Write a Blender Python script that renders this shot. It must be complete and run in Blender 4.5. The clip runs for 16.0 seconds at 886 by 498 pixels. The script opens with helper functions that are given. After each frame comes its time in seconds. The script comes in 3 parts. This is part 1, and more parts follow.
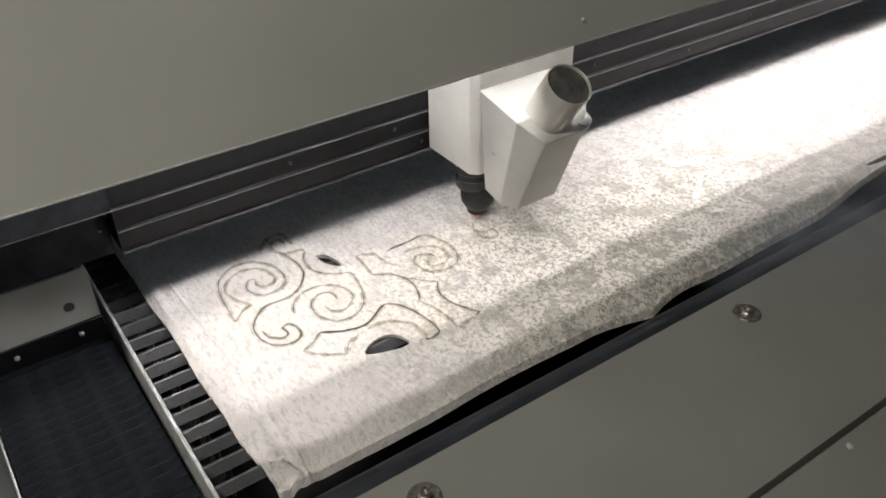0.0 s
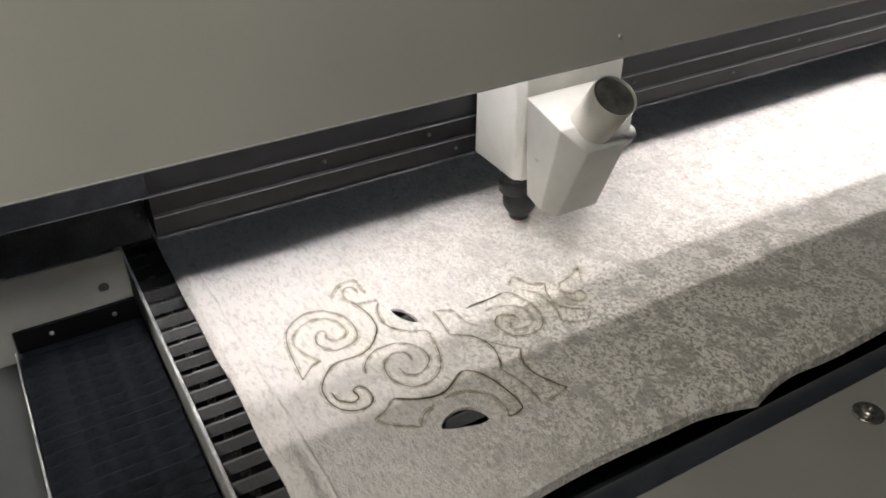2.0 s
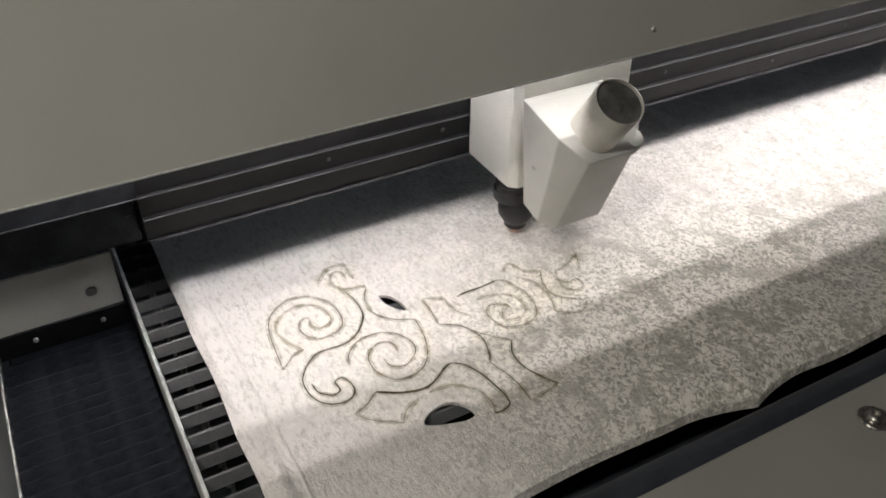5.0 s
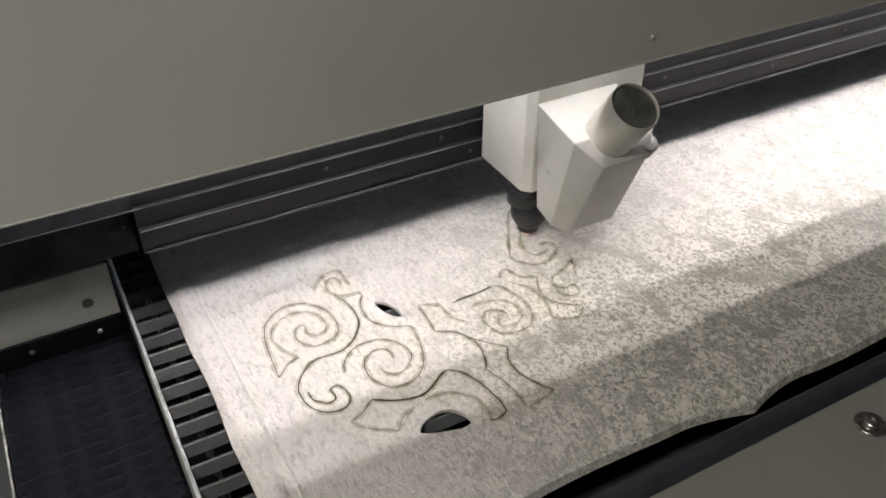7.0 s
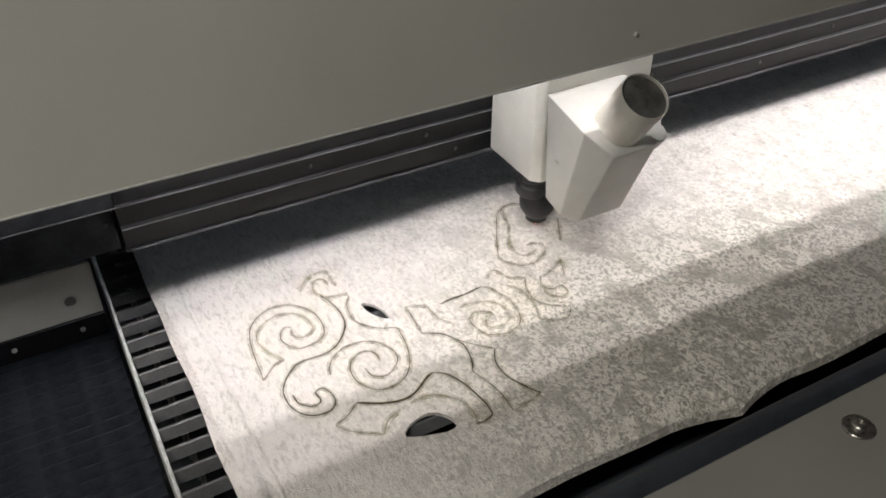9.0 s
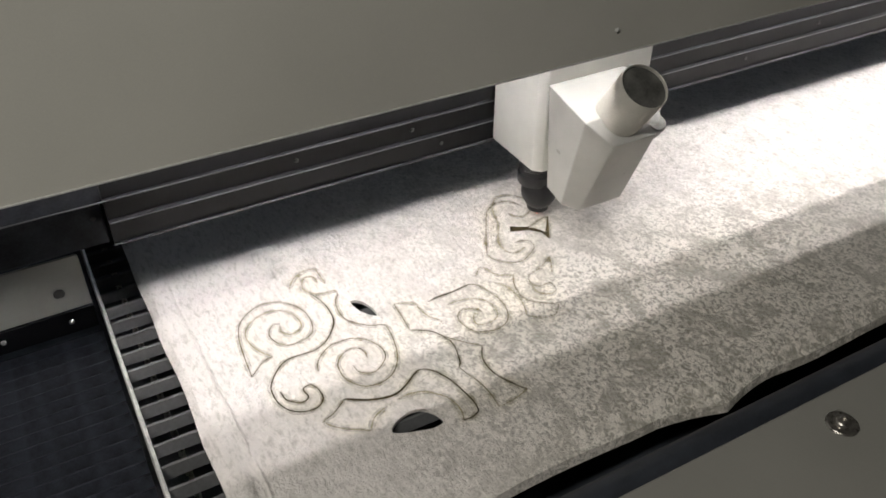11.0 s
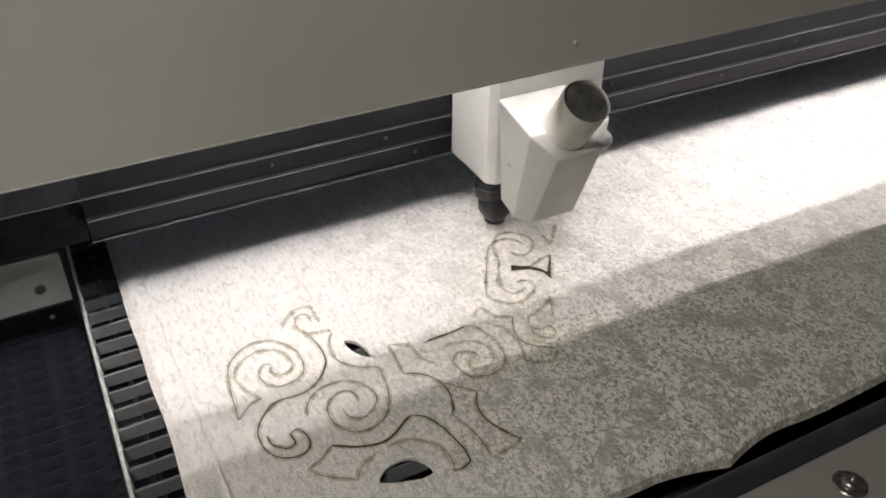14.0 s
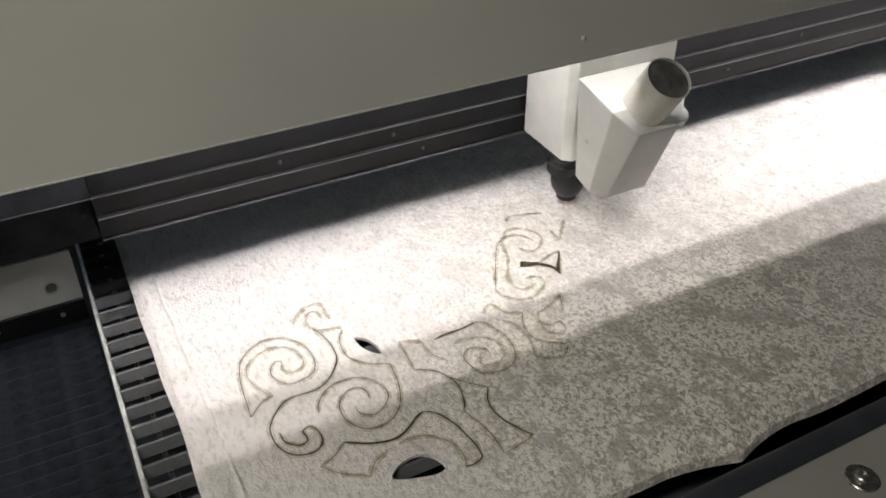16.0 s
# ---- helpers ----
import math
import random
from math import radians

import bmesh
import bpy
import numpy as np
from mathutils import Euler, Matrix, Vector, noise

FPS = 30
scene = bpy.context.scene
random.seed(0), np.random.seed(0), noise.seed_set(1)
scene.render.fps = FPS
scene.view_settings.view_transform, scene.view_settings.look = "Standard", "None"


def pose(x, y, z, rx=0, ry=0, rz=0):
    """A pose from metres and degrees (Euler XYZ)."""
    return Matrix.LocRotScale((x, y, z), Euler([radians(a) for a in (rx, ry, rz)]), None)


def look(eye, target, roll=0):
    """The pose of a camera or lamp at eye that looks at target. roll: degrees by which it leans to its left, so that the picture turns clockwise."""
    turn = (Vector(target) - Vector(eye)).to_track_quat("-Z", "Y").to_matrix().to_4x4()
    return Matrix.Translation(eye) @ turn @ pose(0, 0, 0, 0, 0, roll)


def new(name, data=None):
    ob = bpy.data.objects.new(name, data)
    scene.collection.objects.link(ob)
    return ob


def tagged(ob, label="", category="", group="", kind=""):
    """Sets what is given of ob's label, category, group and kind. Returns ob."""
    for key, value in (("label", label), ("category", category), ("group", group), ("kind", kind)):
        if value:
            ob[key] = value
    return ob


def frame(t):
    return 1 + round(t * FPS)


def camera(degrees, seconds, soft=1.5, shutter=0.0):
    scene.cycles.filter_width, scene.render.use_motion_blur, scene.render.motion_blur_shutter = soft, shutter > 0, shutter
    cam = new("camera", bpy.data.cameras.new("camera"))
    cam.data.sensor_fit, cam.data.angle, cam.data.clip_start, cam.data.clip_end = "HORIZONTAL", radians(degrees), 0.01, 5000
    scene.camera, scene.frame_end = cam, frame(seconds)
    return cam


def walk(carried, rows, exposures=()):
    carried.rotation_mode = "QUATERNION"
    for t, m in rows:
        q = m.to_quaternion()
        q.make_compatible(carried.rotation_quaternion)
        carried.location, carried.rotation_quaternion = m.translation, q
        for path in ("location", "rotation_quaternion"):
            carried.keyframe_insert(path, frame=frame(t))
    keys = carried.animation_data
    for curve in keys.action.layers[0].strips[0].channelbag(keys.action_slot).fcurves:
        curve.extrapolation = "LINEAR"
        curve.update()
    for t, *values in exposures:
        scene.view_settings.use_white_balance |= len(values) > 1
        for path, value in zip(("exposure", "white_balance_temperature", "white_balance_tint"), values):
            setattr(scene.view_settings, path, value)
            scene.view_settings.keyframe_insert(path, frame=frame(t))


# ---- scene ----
cam = camera(55.4, 16.0, soft=1.7)


def aim(x, y, z, yaw, pitch, roll):
    """Camera pose from its place, yaw to the left, pitch up and lean, in degrees."""
    a, b = radians(yaw), radians(pitch)
    way = Vector((-math.sin(a) * math.cos(b), math.cos(a) * math.cos(b), math.sin(b)))
    return look((x, y, z), Vector((x, y, z)) + way, roll)


walk(cam, [(t, aim(*p)) for t, *p in [
    (0, -0.3380, -0.7038, 0.5667, -34.17, -35.28, -1.02),
    (0.5, -0.3257, -0.7136, 0.5724, -32.27, -35.15, 0.04),
    (1, -0.3172, -0.7131, 0.5829, -29.55, -35.23, 0.90),
    (1.5, -0.3210, -0.6596, 0.5832, -28.80, -34.86, 0.47),
    (2, -0.3240, -0.6094, 0.5703, -30.21, -34.65, 0.41),
    (2.5, -0.3047, -0.5820, 0.5632, -30.79, -35.52, 1.14),
    (3, -0.2865, -0.5788, 0.5650, -30.23, -35.94, 1.65),
    (3.5, -0.2818, -0.5814, 0.5624, -29.61, -36.22, 1.35),
    (4, -0.2765, -0.5844, 0.5652, -29.18, -36.70, 0.89),
    (4.5, -0.2787, -0.5865, 0.5649, -28.78, -36.94, 0.54),
    (7, -0.2724, -0.5830, 0.5702, -28.77, -37.03, 0.26),
    (7.5, -0.2701, -0.5835, 0.5709, -28.72, -37.02, 0.14),
    (8, -0.2670, -0.5859, 0.5722, -28.65, -37.14, -0.04),
    (8.5, -0.2653, -0.5832, 0.5713, -28.87, -37.23, 0.27),
    (9, -0.2595, -0.5804, 0.5706, -29.03, -37.32, 0.38),
    (9.5, -0.2532, -0.5799, 0.5682, -29.08, -37.55, 0.40),
    (12, -0.2496, -0.5936, 0.5760, -29.26, -37.42, 0.65),
    (12.5, -0.2281, -0.5774, 0.5721, -29.77, -37.63, 1.13),
    (13, -0.2168, -0.5763, 0.5786, -29.04, -36.67, 1.06),
    (13.5, -0.2186, -0.5786, 0.5799, -28.07, -36.22, 0.64),
    (14, -0.2179, -0.5732, 0.5770, -27.47, -36.16, 0.46),
    (14.5, -0.2159, -0.5727, 0.5750, -27.07, -36.30, 0.30),
    (15, -0.2205, -0.5716, 0.5761, -27.24, -36.47, 0.39),
    (15.5, -0.2253, -0.5728, 0.5804, -27.27, -36.57, 0.23),
    (16, -0.2243, -0.5706, 0.5782, -27.22, -36.43, -0.03),
]], exposures=[(0, 0.05), (1.5, 0.04), (2.5, -0.18), (4.0, -0.14), (9.0, -0.12), (12.0, -0.03), (16, -0.03)])

# seconds, travel of the gantry to the back, travel of the head along it
TRAVEL = [
    (0, -0.0006, -0.0007), (0.5, 0.0146, -0.0088), (1, 0.0581, -0.0128), (1.5, 0.0908, 0.0060), (2, 0.1179, 0.0164),
    (2.5, 0.0977, 0.0464), (3, 0.1045, 0.0296), (3.5, 0.1010, 0.0602), (4, 0.1304, 0.0235), (4.5, 0.0798, -0.0144),
    (7, 0.0675, 0.0041), (7.5, 0.0669, 0.0247), (8, 0.0402, 0.0433), (8.5, 0.0768, 0.0666), (9, 0.0735, 0.0349),
    (9.5, 0.0752, 0.0139), (12, 0.0971, 0.0804), (12.5, 0.1356, 0.0730), (13, 0.1482, 0.0931), (13.5, 0.1645, 0.0571),
    (14, 0.1503, 0.0368), (14.5, 0.1371, 0.0717), (15, 0.1564, 0.0770), (15.5, 0.1747, 0.0836), (16, 0.1519, 0.1282)
]

# ---- light: a dim workshop ceiling; the bright strips sit under the hood ----
world = bpy.data.worlds.new("workshop_air")
scene.world = world
world.use_nodes = True
world.node_tree.nodes["Background"].inputs[0].default_value = (0.9, 0.95, 1.0, 1)
world.node_tree.nodes["Background"].inputs[1].default_value = 0.02


def overhead_light(x, y, z, sx, sy, watts, colour):
    d = bpy.data.lights.new("unseen_overhead_light", "AREA")
    d.shape, d.size, d.size_y, d.energy, d.color = "RECTANGLE", sx, sy, watts, colour
    o = new("unseen_overhead_light", d)
    o.matrix_world = look((x, y, z), (x, y, z - 1))


overhead_light(-1.35, -0.78, 1.72, 1.1, 0.2, 40, (1.0, 0.96, 0.88))
# added cool fill, no known lamp: blues the shade under the gantry's open back
overhead_light(0.35, 2.35, 1.72, 1.6, 0.25, 6.0, (0.70, 0.83, 1.0))
LED = 100.0


# ---- materials ----
def mat(name, base, rough=0.5, metal=0.0, vary=0.12, scale=30.0, fine=400.0, bump=0.0, bump_scale=None, tint=None, spec=0.5):
    """A painted, metal or plastic surface with broad stains, fine grain and slight relief."""
    m = bpy.data.materials.new(name)
    m.use_nodes = True
    nt = m.node_tree
    b = nt.nodes["Principled BSDF"]
    co = nt.nodes.new("ShaderNodeTexCoord")
    n1 = nt.nodes.new("ShaderNodeTexNoise")
    n1.inputs["Scale"].default_value, n1.inputs["Detail"].default_value = scale, 5
    n2 = nt.nodes.new("ShaderNodeTexNoise")
    n2.inputs["Scale"].default_value, n2.inputs["Detail"].default_value = fine, 3
    nt.links.new(co.outputs["Object"], n1.inputs["Vector"])
    nt.links.new(co.outputs["Object"], n2.inputs["Vector"])
    add = nt.nodes.new("ShaderNodeMath")
    add.operation = "MULTIPLY_ADD"
    nt.links.new(n2.outputs["Fac"], add.inputs[0])
    add.inputs[1].default_value = 0.4
    nt.links.new(n1.outputs["Fac"], add.inputs[2])
    ramp = nt.nodes.new("ShaderNodeValToRGB")
    ramp.color_ramp.elements[0].position, ramp.color_ramp.elements[1].position = 0.45, 0.95
    dark = tint or tuple(c * (1 - 2 * vary) for c in base)
    ramp.color_ramp.elements[0].color = (*[c * (1 - vary) if not tint else c for c in dark], 1)
    ramp.color_ramp.elements[1].color = (*[min(1, c * (1 + vary)) for c in base], 1)
    nt.links.new(add.outputs[0], ramp.inputs[0])
    nt.links.new(ramp.outputs[0], b.inputs["Base Color"])
    mr = nt.nodes.new("ShaderNodeMapRange")
    mr.inputs["To Min"].default_value, mr.inputs["To Max"].default_value = max(0.05, rough - 0.1), min(1, rough + 0.1)
    nt.links.new(n1.outputs["Fac"], mr.inputs["Value"])
    nt.links.new(mr.outputs[0], b.inputs["Roughness"])
    b.inputs["Metallic"].default_value = metal
    b.inputs["Specular IOR Level"].default_value = spec
    if bump:
        bp = nt.nodes.new("ShaderNodeBump")
        bp.inputs["Strength"].default_value, bp.inputs["Distance"].default_value = bump, 0.001
        if bump_scale:
            n3 = nt.nodes.new("ShaderNodeTexNoise")
            n3.inputs["Scale"].default_value, n3.inputs["Detail"].default_value = bump_scale, 4
            nt.links.new(co.outputs["Object"], n3.inputs["Vector"])
            nt.links.new(n3.outputs["Fac"], bp.inputs["Height"])
        else:
            nt.links.new(n2.outputs["Fac"], bp.inputs["Height"])
        nt.links.new(bp.outputs[0], b.inputs["Normal"])
    return m


HOOD_PAINT = mat("hood_paint", (0.495, 0.487, 0.445), 0.42, vary=0.04, scale=5, fine=900, bump=0.08, bump_scale=900)
# darker than the hood's coat: a shadow over the front cover is in the colour
FRONT_PAINT_SHADED = mat("front_panel_paint_shaded", (0.225, 0.220, 0.202), 0.45, vary=0.05, scale=6, fine=900, bump=0.08, bump_scale=900)
# one paint on head and spout, paler here and darker below to balance the light
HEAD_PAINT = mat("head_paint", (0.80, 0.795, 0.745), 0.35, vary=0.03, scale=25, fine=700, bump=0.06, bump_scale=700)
PLATE_PAINT = mat("bracket_paint", (0.50, 0.495, 0.455), 0.45, vary=0.05, scale=20, fine=700, bump=0.05)
# the head's paint dimmed, so the strip-lit spout doesn't burn out
DIMMED_HEAD_PAINT = mat("dimmed_head_paint", (0.42, 0.416, 0.388), 0.32, vary=0.04, scale=25, fine=700, bump=0.06, bump_scale=700)
TUBE_METAL = mat("tube_metal", (0.50, 0.485, 0.44), 0.36, vary=0.06, scale=40, fine=600, metal=0.25)
# dark skin for recesses: their shade is put into the colour
RECESS_SHADE = mat("recess_shade", (0.085, 0.084, 0.078), 0.6, vary=0.25, scale=60)
ANODISED = mat("black_anodised", (0.0135, 0.0138, 0.0165), 0.42, vary=0.2, scale=25, fine=500, spec=0.35)
RAIL_EDGE = mat("rail_edge", (0.15, 0.15, 0.155), 0.45, vary=0.15, metal=0.4)
BLACK = mat("black_coat", (0.046, 0.049, 0.058), 0.55, vary=0.25, scale=35, spec=0.3)
PLEAT = mat("bellows_fabric", (0.0150, 0.0168, 0.0215), 0.85, vary=0.3, scale=60, fine=700, bump=0.2, spec=0.06)
NOZZLE = mat("nozzle_black", (0.018, 0.018, 0.02), 0.45, vary=0.2, scale=60)
SLAT = mat("slat_aluminium", (0.085, 0.087, 0.09), 0.55, metal=0.1, vary=0.15, scale=25, fine=350, bump=0.05)
COMB = mat("worn_edge_rail", (0.52, 0.52, 0.50), 0.5, vary=0.22, scale=70, fine=400, metal=0.2, bump=0.15)
ROLLER = mat("roller_rubber", (0.026, 0.030, 0.038), 0.42, vary=0.2, scale=30)
STEEL = mat("bolt_steel", (0.40, 0.38, 0.35), 0.3, metal=0.9, vary=0.2, scale=200)
DARK_STEEL = mat("dark_screw_steel", (0.10, 0.10, 0.10), 0.4, metal=0.5, vary=0.2, scale=200)
SCREW = mat("bright_screw", (0.88, 0.88, 0.86), 0.22, metal=0.5, vary=0.1, scale=200)
SIDE = mat("side_cover_paint", (0.06, 0.063, 0.064), 0.5, vary=0.06, scale=8, fine=900)
SINGE = mat("light_burn", (0.27, 0.225, 0.115), 0.9, vary=0.35, scale=150, fine=900, spec=0.1)
BROWN = mat("brown_burn", (0.145, 0.115, 0.058), 0.9, vary=0.45, scale=150, fine=900, spec=0.1)
CHAR = mat("charred_cut", (0.062, 0.048, 0.024), 0.9, vary=0.5, scale=150, fine=900, spec=0.1)
PIT = mat("dark_tray", (0.055, 0.058, 0.064), 0.6, vary=0.3, scale=20)
WALLS = mat("workshop_wall", (0.20, 0.20, 0.19), 0.8, vary=0.05, scale=3)
CONCRETE = mat("workshop_floor", (0.25, 0.25, 0.24), 0.7, vary=0.15, scale=4)


def fabric_material():
    """Off-white needle-felt with greyer flecks and matted fibres."""
    m = bpy.data.materials.new("matted_white_felt")
    m.use_nodes = True
    nt = m.node_tree
    b = nt.nodes["Principled BSDF"]
    co = nt.nodes.new("ShaderNodeTexCoord")
    mp = nt.nodes.new("ShaderNodeMapping")
    mp.inputs["Scale"].default_value = (1.0, 0.85, 1.0)
    mp.inputs["Rotation"].default_value = (0, 0, 0.5)
    nt.links.new(co.outputs["Object"], mp.inputs["Vector"])

    def noise_tex(scale, detail, rough=0.6, dist=0.0):
        n = nt.nodes.new("ShaderNodeTexNoise")
        n.inputs["Scale"].default_value, n.inputs["Detail"].default_value = scale, detail
        n.inputs["Roughness"].default_value, n.inputs["Distortion"].default_value = rough, dist
        nt.links.new(mp.outputs[0], n.inputs["Vector"])
        return n

    broad, fleck, fibre = noise_tex(48, 5, 0.65, 0.3), noise_tex(240, 4, 0.68, 0.8), noise_tex(900, 2, 0.6, 0.5)

    def ramp(src, p0, p1, c0, c1):
        r = nt.nodes.new("ShaderNodeValToRGB")
        r.color_ramp.elements[0].position, r.color_ramp.elements[1].position = p0, p1
        r.color_ramp.elements[0].color, r.color_ramp.elements[1].color = (*c0, 1), (*c1, 1)
        nt.links.new(src, r.inputs[0])
        return r

    mixf = nt.nodes.new("ShaderNodeMath")
    mixf.operation = "MULTIPLY_ADD"
    nt.links.new(broad.outputs["Fac"], mixf.inputs[0])
    mixf.inputs[1].default_value = 0.85
    nt.links.new(fleck.outputs["Fac"], mixf.inputs[2])
    mix2 = nt.nodes.new("ShaderNodeMath")
    mix2.operation = "MULTIPLY_ADD"
    nt.links.new(fibre.outputs["Fac"], mix2.inputs[0])
    mix2.inputs[1].default_value = 0.36
    nt.links.new(mixf.outputs[0], mix2.inputs[2])
    streak_map = nt.nodes.new("ShaderNodeMapping")
    streak_map.inputs["Scale"].default_value, streak_map.inputs["Rotation"].default_value = (1.0, 0.12, 1.0), (0, 0, 0.55)
    nt.links.new(co.outputs["Object"], streak_map.inputs["Vector"])
    streak = noise_tex(170, 3)
    nt.links.new(streak_map.outputs[0], streak.inputs["Vector"])
    mix3 = nt.nodes.new("ShaderNodeMath")
    mix3.operation = "MULTIPLY_ADD"
    nt.links.new(streak.outputs["Fac"], mix3.inputs[0])
    mix3.inputs[1].default_value = 0.14
    nt.links.new(mix2.outputs[0], mix3.inputs[2])
    span = nt.nodes.new("ShaderNodeMapRange")
    span.inputs["From Min"].default_value, span.inputs["From Max"].default_value = 0.93, 1.36
    nt.links.new(mix3.outputs[0], span.inputs["Value"])
    # matted tufts lie across the sheet, in slanting strokes
    tuft = noise_tex(210, 3, 0.6, 0.4)
    tuft_map = nt.nodes.new("ShaderNodeMapping")
    tuft_map.inputs["Scale"].default_value, tuft_map.inputs["Rotation"].default_value = (1.0, 0.38, 1.0), (0, 0, 0.75)
    nt.links.new(co.outputs["Object"], tuft_map.inputs["Vector"])
    nt.links.new(tuft_map.outputs[0], tuft.inputs["Vector"])
    strokes = nt.nodes.new("ShaderNodeMapRange")
    strokes.inputs["From Min"].default_value, strokes.inputs["From Max"].default_value = 0.36, 0.56
    strokes.inputs["To Min"].default_value, strokes.inputs["To Max"].default_value = 0.50, 0.86
    nt.links.new(tuft.outputs["Fac"], strokes.inputs["Value"])
    # the nap is close and clean towards the selvedge, more mottled towards the front
    axes = nt.nodes.new("ShaderNodeSeparateXYZ")
    nt.links.new(co.outputs["Object"], axes.inputs[0])

    def fade(src, a, c, lo, hi):
        r = nt.nodes.new("ShaderNodeMapRange")
        r.interpolation_type = "SMOOTHSTEP"
        r.inputs["From Min"].default_value, r.inputs["From Max"].default_value = a, c
        r.inputs["To Min"].default_value, r.inputs["To Max"].default_value = lo, hi
        nt.links.new(src, r.inputs["Value"])
        return r.outputs[0]

    def calc(op, p, q):
        k = nt.nodes.new("ShaderNodeMath")
        k.operation = op
        for sock, v in zip(k.inputs, (p, q)):
            if isinstance(v, float):
                sock.default_value = v
            else:
                nt.links.new(v, sock)
        return k.outputs[0]

    nap = nt.nodes.new("ShaderNodeMix")
    nt.links.new(fade(axes.outputs["X"], -0.20, 0.32, 0.8, 0.45), nap.inputs["Factor"])
    nt.links.new(span.outputs[0], nap.inputs["A"])
    nt.links.new(strokes.outputs[0], nap.inputs["B"])
    clean = ramp(nap.outputs["Result"], 0.24, 0.72, (0.37, 0.35, 0.32), (0.735, 0.698, 0.675))
    # mottled stretches: pale curled fibres over a greyer ground
    curl, patch = noise_tex(210, 6, 0.68, 0.9), noise_tex(30, 5, 0.68, 0.4)
    strand = fade(curl.outputs["Fac"], 0.40, 0.58, 0.0, 1.0)
    bare = fade(patch.outputs["Fac"], 0.38, 0.60, 0.2, 1.0)
    pale = calc("MULTIPLY", strand, bare)
    worn = ramp(pale, 0.0, 0.62, (0.325, 0.306, 0.26), (0.82, 0.775, 0.71))
    # mottle thinned at the back and far right, painting in the strip light's wash-out
    where = calc("MULTIPLY", fade(axes.outputs["X"], -0.16, 0.20, 0.10, 1.0), fade(axes.outputs["Y"], -0.10, 0.05, 1.0, 0.40))
    where = calc("MULTIPLY", where, fade(axes.outputs["X"], 0.38, 0.70, 1.0, 0.5))
    mixc = nt.nodes.new("ShaderNodeMix")
    mixc.data_type = "RGBA"
    nt.links.new(where, mixc.inputs[0])
    nt.links.new(clean.outputs[0], mixc.inputs[6])
    nt.links.new(worn.outputs[0], mixc.inputs[7])
    nt.links.new(mixc.outputs[2], b.inputs["Base Color"])
    b.inputs["Roughness"].default_value = 0.85
    b.inputs["Specular IOR Level"].default_value = 0.25
    b.inputs["Sheen Weight"].default_value = 0.15
    bp = nt.nodes.new("ShaderNodeBump")
    bp.inputs["Strength"].default_value, bp.inputs["Distance"].default_value = 0.75, 0.0016
    relief = nt.nodes.new("ShaderNodeMath")
    relief.operation = "MULTIPLY_ADD"
    nt.links.new(tuft.outputs["Fac"], relief.inputs[0])
    relief.inputs[1].default_value = 1.5
    nt.links.new(span.outputs[0], relief.inputs[2])
    nt.links.new(calc("ADD", relief.outputs[0], calc("MULTIPLY", pale, where)), bp.inputs["Height"])
    nt.links.new(bp.outputs[0], b.inputs["Normal"])
    return m


FELT = fabric_material()


def scorch_material():
    """Thin yellow-brown singeing that lets the felt show through."""
    m = bpy.data.materials.new("singed_felt")
    m.use_nodes = True
    nt = m.node_tree
    b = nt.nodes["Principled BSDF"]
    b.inputs["Base Color"].default_value = (0.50, 0.43, 0.21, 1)
    b.inputs["Roughness"].default_value = 0.95
    co = nt.nodes.new("ShaderNodeTexCoord")
    n = nt.nodes.new("ShaderNodeTexNoise")
    n.inputs["Scale"].default_value, n.inputs["Detail"].default_value = 90, 4
    nt.links.new(co.outputs["Object"], n.inputs["Vector"])
    r = nt.nodes.new("ShaderNodeMapRange")
    r.inputs["From Min"].default_value, r.inputs["From Max"].default_value = 0.32, 0.72
    r.inputs["To Min"].default_value, r.inputs["To Max"].default_value = 0.0, 0.48
    nt.links.new(n.outputs["Fac"], r.inputs["Value"])
    nt.links.new(r.outputs[0], b.inputs["Alpha"])
    return m


SCORCH = scorch_material()


def glow(name, colour, strength):
    m = bpy.data.materials.new(name)
    m.use_nodes = True
    b = m.node_tree.nodes["Principled BSDF"]
    b.inputs["Base Color"].default_value = (0.9, 0.9, 0.9, 1)
    b.inputs["Emission Color"].default_value = (*colour, 1)
    b.inputs["Emission Strength"].default_value = strength
    return m


LED_GLOW = glow("led_strip_light", (1.0, 0.962, 0.955), LED)
LASER_GLOW = glow("laser_spot_light", (1.0, 0.25, 0.12), 1.5)


# ---- mesh helpers ----
def part(name, bm, material, parent=None, label="", smooth=False):
    """Links a bmesh as one mesh object under a thing or a part."""
    me = bpy.data.meshes.new(name)
    bmesh.ops.recalc_face_normals(bm, faces=bm.faces)
    bm.to_mesh(me)
    bm.free()
    me.materials.append(material)
    if smooth:
        me.polygons.foreach_set("use_smooth", [True] * len(me.polygons))
        me.set_sharp_from_angle(angle=radians(38))
    ob = new(name, me)
    if parent is not None:
        ob.parent = parent
    if label:
        ob["label"] = label
    return ob


def empty(name, label, category, x=0.0, y=0.0, z=0.0, group="", kind=""):
    ob = new(name)
    ob.location = (x, y, z)
    return tagged(ob, label, category, group, kind)


